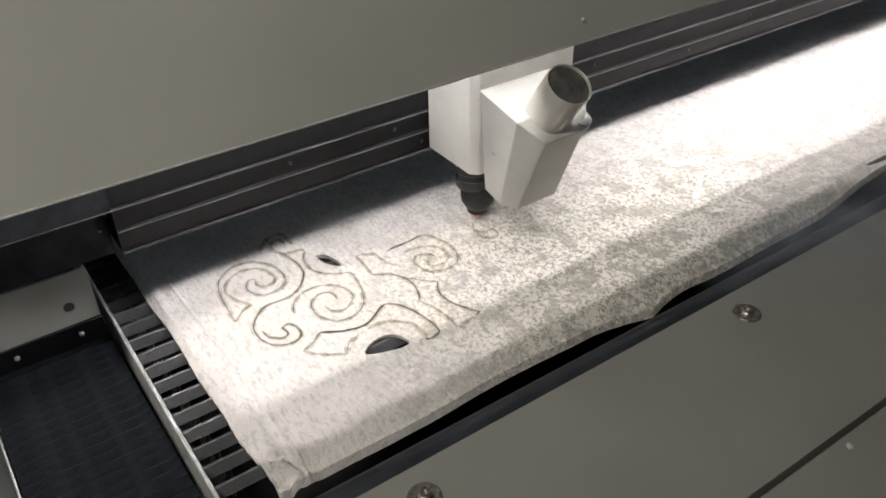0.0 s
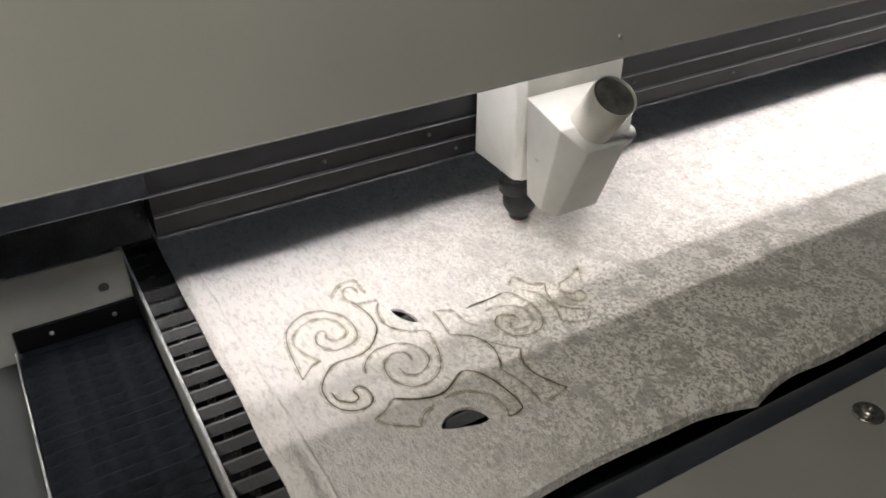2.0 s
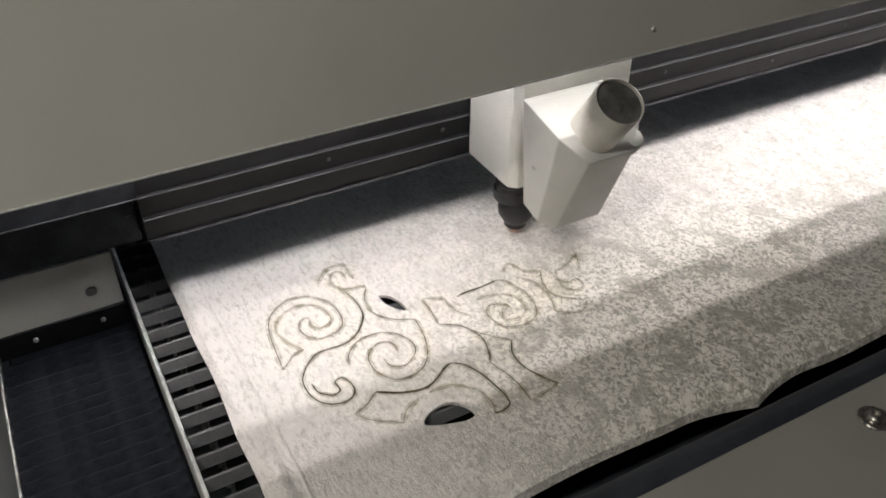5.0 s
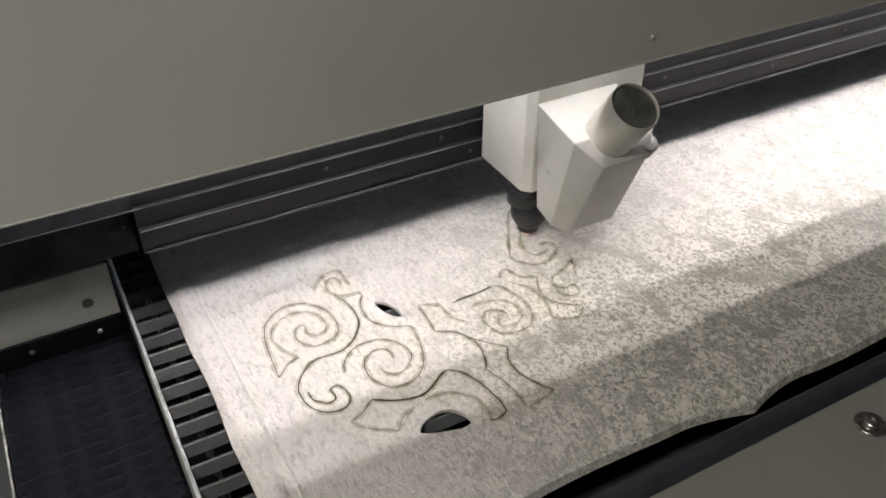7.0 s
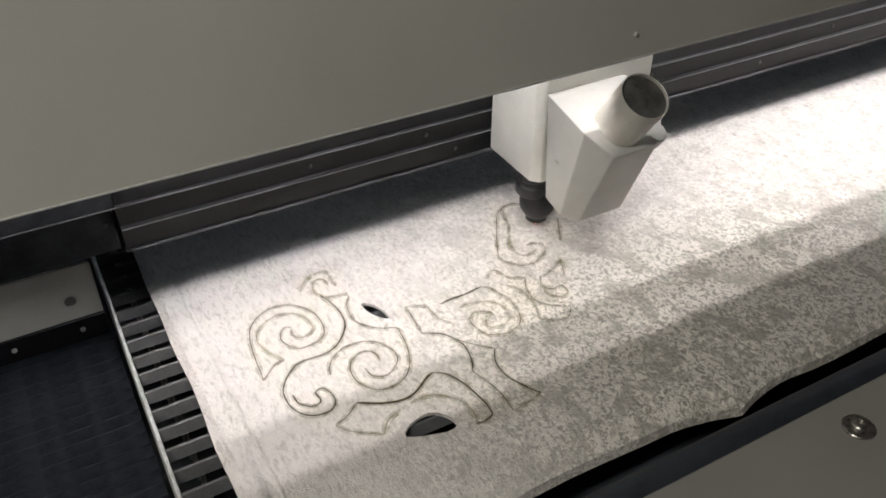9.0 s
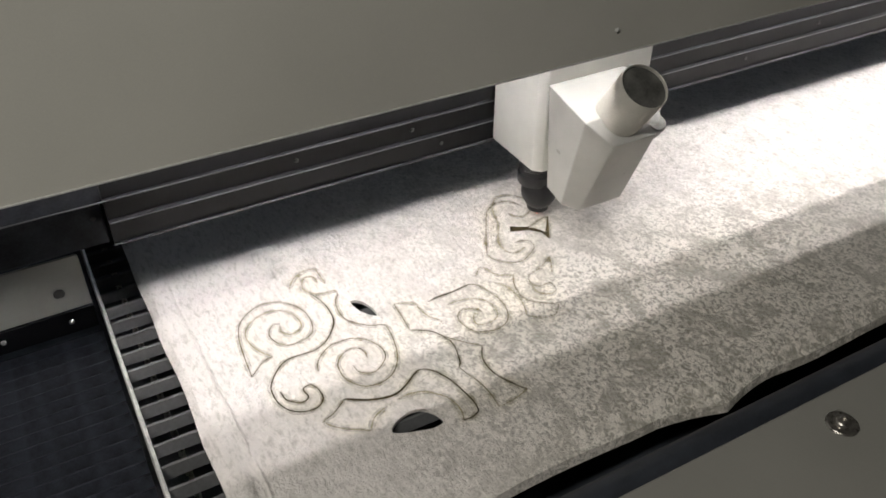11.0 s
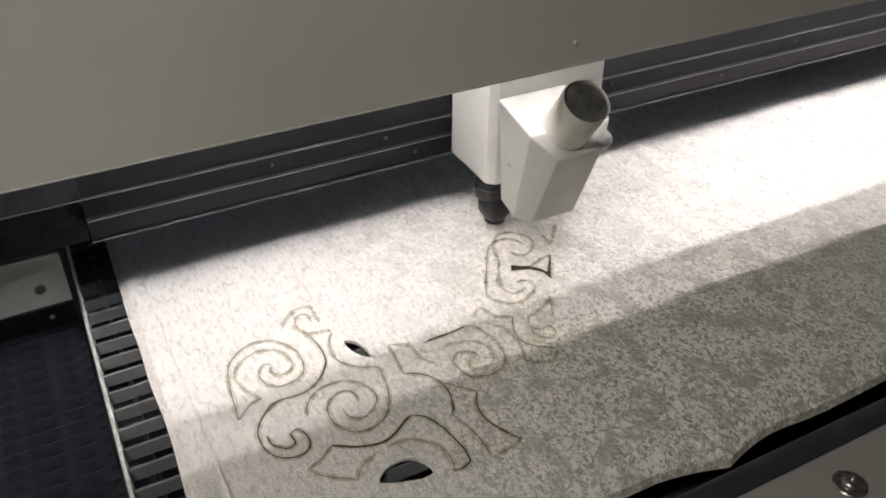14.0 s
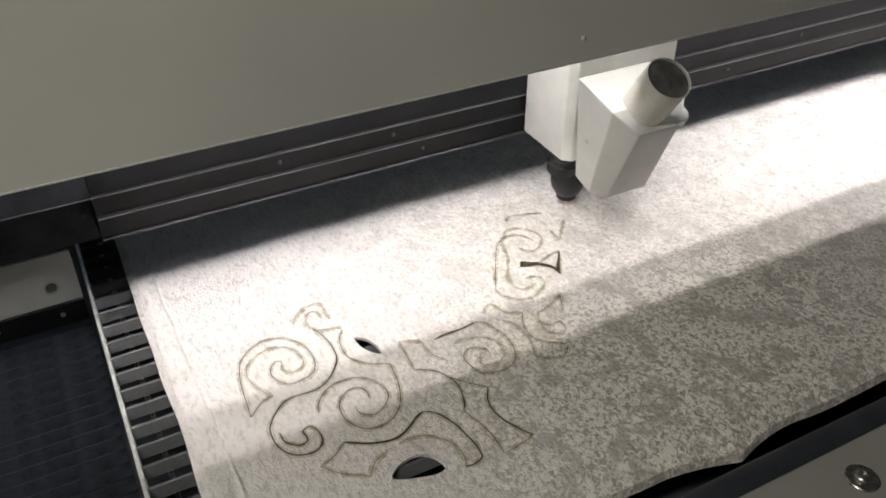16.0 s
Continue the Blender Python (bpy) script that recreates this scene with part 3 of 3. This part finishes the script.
def gantry():
    g = GANTRY
    top = 0.62
    yt = LIP_Y + LEAN * (top - LIP_Z)
    panel = profile_x([(LIP_Y, LIP_Z), (yt, top), (0.60, top), (0.60, top - 0.002), (yt + 0.0018, top - 0.002), (LIP_Y + 0.0025, LIP_Z + 0.0025), (LIP_Y + 0.012, LIP_Z + 0.0015), (LIP_Y + 0.012, LIP_Z)], -0.62, 1.85)
    hood = part("hood", panel, HOOD_PAINT, g, "smooth grey painted sheet-metal hood")
    for x, z in ((0.2463, 0.262), (0.9, 0.262), (-0.45, 0.262)):
        at = Matrix.Translation((x, LIP_Y + LEAN * (z - LIP_Z) - 0.0002, z)) @ Matrix.Rotation(radians(90 - 6), 4, "X")
        part("screw", turned([(0.0024, 0), (0.0022, 0.0009), (0.0012, 0.0016)], 14, at), SCREW, hood, smooth=True)
    # unseen black sheet added inside the hood to swallow bounced strip light
    inner = 0.0032
    part("bounce_blocker", profile_x([(LIP_Y + inner + 0.0005, LIP_Z + 0.004), (yt + inner, top - 0.0035), (0.585, top - 0.0035), (0.585, top - 0.0055), (yt + inner + 0.002, top - 0.0055), (LIP_Y + inner + 0.0025, LIP_Z + 0.004)], -0.615, 1.84), BLACK, hood, "unseen matt black sheet added to stop bounced light")
    # highlight on the lip, made as a thin strip of bright material
    part("lip_highlight", box(-0.62, 1.85, LIP_Y - 0.0009, LIP_Y + 0.004, LIP_Z - 0.0014, LIP_Z - 0.0002), SCREW, hood, "thin bright strip standing in for light along the lip")
    # rail: black extrusion with two proud ribs; pale strips paint in the light along its edges
    rail = part("rail", profile_x([(0.0600, 0.0735), (0.0615, 0.072), (0.14, 0.072), (0.14, 0.42), (0.06, 0.42), (0.06, 0.1258), (0.0575, 0.1252), (0.0575, 0.1232), (0.0615, 0.1222), (0.0615, 0.1005), (0.058, 0.0992), (0.058, 0.0976), (0.0605, 0.0965), (0.0605, 0.0765)], -0.213, 1.8), ANODISED, g)
    for z, h in ((0.1242, 0.0011), (0.0984, 0.0008), (0.0735, 0.0010)):
        part("rib_highlight", box(-0.213 if z < 0.12 else -0.6, 1.8, 0.0562, 0.0577, z - h / 2, z + h / 2), RAIL_EDGE, rail)
    part("end_block", box(-0.62, -0.2145, 0.092, 0.16, 0.054, 0.1205, 0.002), BLACK, g)
    part("upper_rail", box(-0.62, -0.2132, 0.0605, 0.14, 0.1212, 0.42), BLACK, g)
    # unseen strip, kept short so the added cool fill gets in below it
    part("back_cover", box(-0.62, 1.85, 0.59, 0.598, 0.585, 0.6195), BLACK, g)
    for x in (-0.6195, 1.845):
        part("end_cap", box(x - 0.001, x + 0.001, 0.02, 0.59, 0.26, 0.6185), HOOD_PAINT, g)
    for x, z in ((-0.224, 0.0865), (-0.02, 0.1115), (0.115, 0.1115), (0.152, 0.0850), (0.43, 0.1120), (0.62, 0.0870), (0.75, 0.112)):
        part("screw", turned([(0.0026, 0), (0.0024, 0.001), (0.0012, 0.0014)], 12, Matrix.Translation((x, 0.0918 if x < -0.2 else 0.0612, z)) @ Matrix.Rotation(radians(90), 4, "X")), DARK_STEEL, rail, smooth=True)
    # side bracket: an L-shaped plate that pulls the bellows
    bm = bmesh.new()
    out = [(-0.60, 0.0515), (-0.2505, 0.0505), (-0.248, 0.048), (-0.2485, -0.006), (-0.3745, -0.007), (-0.3755, -0.047), (-0.378, -0.05), (-0.400, -0.049), (-0.403, -0.046), (-0.4035, -0.006), (-0.60, -0.006)]
    n = len(out)

    def lean_y(z):
        return 0.0835 + 0.16 * z

    a = [bm.verts.new((x, lean_y(z), z)) for x, z in out]
    b = [bm.verts.new((x, lean_y(z) + 0.0035, z)) for x, z in out]
    for i in range(n):
        bm.faces.new((a[i], a[(i + 1) % n], b[(i + 1) % n], b[i]))
    bm.faces.new(a)
    bm.faces.new(b[::-1])
    plate = part("side_bracket", bm, PLATE_PAINT, g, "light-grey L-shaped plate with one dark hole")
    # dark disc laid on the plate; its colour stands for the hole's shade
    part("hole", turned([(0.0055, 0), (0.0055, 0.0006), (0.004, 0.0007)], 20, Matrix.Translation((-0.2756, lean_y(0.0143) - 0.0001, 0.0143)) @ Matrix.Rotation(radians(90), 4, "X")), RECESS_SHADE, plate)
    fl = part("bellows_flange", box(-0.374, -0.248, 0.0785, 0.0815, -0.034, -0.0062, 0.0005, 1), ANODISED, g)
    for x in (-0.2727, -0.338):
        part("screw", turned([(0.0028, 0), (0.0026, 0.0012), (0.0014, 0.0021)], 16, Matrix.Translation((x, 0.0784, -0.0187)) @ Matrix.Rotation(radians(90), 4, "X")), SCREW, fl, smooth=True)
    # two light strips under the hood
    for y in (0.0168, -0.040):
        tray = part("light_strip", box(-0.33, 1.75, y - 0.008, y + 0.008, 0.4525, 0.458), RAIL_EDGE, g)
        part("led_diffuser", box(-0.24, 1.70, y - 0.005, y + 0.005, 0.4500, 0.4523), LED_GLOW, tray, "glowing white strip light")


gantry()

# ---- the laser head ----
HEAD = empty("laser_head", "off-white laser head with black nozzle and angled suction spout", "laser head")


def laser_head():
    h = HEAD
    # carriage box with a chamfered front corner
    bm = bmesh.new()
    plan = [(0.161, 0.0570), (0.161, -0.025), (0.1695, -0.0335), (0.3025, -0.0335), (0.3025, -0.0295), (0.215, -0.0295), (0.215, 0.0570)]
    lo = [bm.verts.new((x, y, 0.0755)) for x, y in plan]
    hi = [bm.verts.new((x, y, 0.36)) for x, y in plan]
    n = len(plan)
    for i in range(n):
        bm.faces.new((lo[i], lo[(i + 1) % n], hi[(i + 1) % n], hi[i]))
    bm.faces.new(lo[::-1])
    bm.faces.new(hi)
    bmesh.ops.bevel(bm, geom=list(bm.edges), offset=0.0016, segments=2, profile=0.5, affect="EDGES")
    part("carriage", bm, HEAD_PAINT, h, smooth=True)
    part("carriage_block", box(0.2155, 0.29, -0.0290, 0.0565, 0.10, 0.36, 0.002), BLACK, h)
    # nozzle
    at = Matrix.Translation((0.1810, -0.0050, 0))
    low = Matrix.Translation((0.1862, -0.0085, 0))
    noz = part("nozzle", turned([(0.0192, 0.0465), (0.0200, 0.048), (0.0200, 0.0585), (0.0176, 0.0598), (0.0176, 0.0655), (0.0190, 0.067), (0.0190, 0.0752)], 36, at), NOZZLE, h, "matt black nozzle and lens holder", smooth=True)
    part("cone", turned([(0.0108, 0.0085), (0.0124, 0.010), (0.0124, 0.0150), (0.0142, 0.0165), (0.0198, 0.026), (0.0208, 0.033), (0.0204, 0.0400), (0.0176, 0.0440), (0.0176, 0.0500)], 36, low), NOZZLE, noz, smooth=True)
    at = low
    part("nozzle_tip", turned([(0.0045, 0.0050), (0.0075, 0.0062), (0.0085, 0.0084)], 24, at), mat("copper_tip", (0.30, 0.12, 0.07), 0.35, metal=0.8, scale=100), noz, "small copper tip", smooth=True)
    part("laser_spot", turned([(0.0012, 0.0010), (0.0012, 0.0018), (0.0005, 0.0024)], 10, at), LASER_GLOW, noz, "tiny red glow of the beam")
    # suction spout: a folded sheet-metal funnel
    fun = hull([(0.168, -0.0338, 0.182), (0.1775, -0.0338, 0.055), (0.168, -0.098, 0.169), (0.1785, -0.061, 0.047),
                (0.190, -0.120, 0.147), (0.193, -0.076, 0.043), (0.243, -0.120, 0.147), (0.249, -0.076, 0.043),
                (0.266, -0.098, 0.169), (0.263, -0.061, 0.047), (0.266, -0.0338, 0.182), (0.263, -0.0338, 0.055)], 0.0011)
    spout = part("suction_spout", fun, DIMMED_HEAD_PAINT, h, "folded off-white sheet-metal funnel")
    base, axis = Vector((0.212, -0.086, 0.152)), Vector((0.02, -0.55, 0.83)).normalized()
    turn = axis.to_track_quat("Z", "Y").to_matrix().to_4x4()
    at = Matrix.Translation(base) @ turn
    tube = part("tube", turned([(0.0250, 0.0), (0.0250, 0.0685), (0.0243, 0.0695), (0.0236, 0.0690), (0.0236, 0.012)], 56, at), TUBE_METAL, spout, "short round metal outlet pipe", smooth=True)
    # added inner skin that darkens the pipe's inside
    part("recess_shade", turned([(0.02345, 0.066), (0.0234, 0.014), (0.004, 0.0138)], 48, at), RECESS_SHADE, tube, smooth=True)
    part("lug", turned([(0.0115, -0.004), (0.0115, 0.010), (0.0098, 0.0118)], 24, Matrix.Translation((0.2500, -0.104, 0.146)) @ turn), DIMMED_HEAD_PAINT, spout, smooth=True)


laser_head()


# ---- smoke from the cut: thin curled veils that drift ----
def smoke_material():
    m = bpy.data.materials.new("thin_smoke")
    m.use_nodes = True
    nt = m.node_tree
    b = nt.nodes["Principled BSDF"]
    b.inputs["Base Color"].default_value = (0.50, 0.56, 0.66, 1)
    b.inputs["Roughness"].default_value = 1.0
    b.inputs["Specular IOR Level"].default_value = 0.0
    co = nt.nodes.new("ShaderNodeTexCoord")
    n = nt.nodes.new("ShaderNodeTexNoise")
    n.inputs["Scale"].default_value, n.inputs["Detail"].default_value, n.inputs["Distortion"].default_value = 11, 3, 0.6
    nt.links.new(co.outputs["Object"], n.inputs["Vector"])
    mp = nt.nodes.new("ShaderNodeMapping")
    mp.inputs["Scale"].default_value = (4.3, 7.0, 7.0)
    nt.links.new(co.outputs["Object"], mp.inputs["Vector"])
    g = nt.nodes.new("ShaderNodeTexGradient")
    g.gradient_type = "SPHERICAL"
    nt.links.new(mp.outputs[0], g.inputs["Vector"])
    r = nt.nodes.new("ShaderNodeMapRange")
    r.inputs["From Min"].default_value, r.inputs["From Max"].default_value = 0.30, 0.75
    nt.links.new(n.outputs["Fac"], r.inputs["Value"])
    k = nt.nodes.new("ShaderNodeMath")
    k.operation = "MULTIPLY"
    nt.links.new(r.outputs[0], k.inputs[0])
    nt.links.new(g.outputs["Fac"], k.inputs[1])
    k2 = nt.nodes.new("ShaderNodeMath")
    k2.operation = "MULTIPLY"
    nt.links.new(k.outputs[0], k2.inputs[0])
    k2.inputs[1].default_value = 0.22
    nt.links.new(k2.outputs[0], b.inputs["Alpha"])
    return m


SMOKE = smoke_material()


def smoke_wisp(seed):
    w = empty("smoke_wisp", "thin bluish wisp of cutting smoke drifting over the bed", "smoke", group="wisps of smoke")
    for layer in range(3):
        bm = bmesh.new()
        n = 20
        grid = [[bm.verts.new((0.46 * (i / n - 0.5), 0.28 * (j / n - 0.5), 0.014 * (layer - 1) + 0.02 * noise.noise(Vector((i * 0.16, j * 0.16, seed + layer * 3))))) for j in range(n + 1)] for i in range(n + 1)]
        for i in range(n):
            for j in range(n):
                bm.faces.new((grid[i][j], grid[i + 1][j], grid[i + 1][j + 1], grid[i][j + 1]))
        part("veil", bm, SMOKE, w, smooth=True)
    return w


WISPS = [smoke_wisp(1.0), smoke_wisp(9.0), smoke_wisp(17.0)]


# ---- the workshop around ----
def room():
    tagged(part("floor", box(-3.5, 4.5, -3.5, 3.5, -0.86, -0.845), CONCRETE), "grey concrete workshop floor", "floor", kind="structure")
    tagged(part("ceiling", box(-3.5, 4.5, -3.5, 3.5, 1.74, 1.84), WALLS), "plain grey ceiling", "ceiling", kind="structure")
    for nm, b in (("wall_south", (-3.5, 4.5, -3.6, -3.5)), ("wall_north", (-3.5, 4.5, 3.5, 3.6)), ("wall_west", (-3.6, -3.5, -3.6, 3.6)), ("wall_east", (4.5, 4.6, -3.6, 3.6))):
        tagged(part(nm, box(*b, -0.86, 1.84), WALLS), "plain grey workshop wall", "wall", kind="structure")


room()


# ---- what moves ----
def motions():
    walk(GANTRY, [(t, pose(0, y, 0)) for t, y, x in TRAVEL])
    walk(HEAD, [(t, pose(x, y, 0)) for t, y, x in TRAVEL])
    for k, ob in enumerate(PLEAT_OBJECTS):
        f = (k + 0.5) / PLEATS
        walk(ob, [(t, pose(0, PLEAT_FRONT + f * (PLEAT_BACK + y - PLEAT_FRONT), 0)) for t, y, x in TRAVEL])
    low = -0.10
    walk(WISPS[0], [(0, pose(0.49, -0.275, 0.035, 0, 0, 10)), (0.4, pose(0.40, -0.27, 0.045, 0, 0, 15)), (0.9, pose(0.25, -0.28, 0.03, 0, 0, 10)), (1.6, pose(0.05, -0.27, low, 0, 0, 0)), (16, pose(0.05, -0.2, low, 0, 0, 0))])
    walk(WISPS[1], [(0, pose(0.62, 0.35, low)), (11.7, pose(0.30, 0.24, low)), (12.2, pose(0.12, 0.20, 0.045, 0, 0, 20)), (12.6, pose(0.07, 0.225, 0.055, 0, 0, 35)), (13.1, pose(0.0, 0.38, 0.05, 0, 0, 50)), (14.5, pose(-0.05, 0.48, 0.05, 0, 0, 60)), (16, pose(-0.05, 0.5, 0.05, 0, 0, 60))])
    walk(WISPS[2], [(0, pose(0.40, 0.10, low)), (0.3, pose(0.40, 0.10, low)), (0.8, pose(0.48, 0.13, 0.05, 0, 0, 10)), (1.3, pose(0.62, 0.22, 0.07, 0, 0, 20)), (2.2, pose(1.1, 0.42, 0.09, 0, 0, 30)), (8, pose(1.2, 0.45, low, 0, 0, 10)), (11.7, pose(0.75, 0.35, low)), (12.3, pose(0.62, 0.24, 0.06, 0, 0, -10)), (12.9, pose(0.68, 0.26, 0.08, 0, 0, 5)), (14.0, pose(0.9, 0.42, 0.09, 0, 0, 20)), (16, pose(1.0, 0.5, 0.09, 0, 0, 20))])
    for ob, t in RISING:
        walk(ob, [(0, pose(0, 0, -0.005)), (max(0.05, t - 0.15), pose(0, 0, -0.005)), (t + 0.15, pose(0, 0, 0)), (16, pose(0, 0, 0))])


motions()
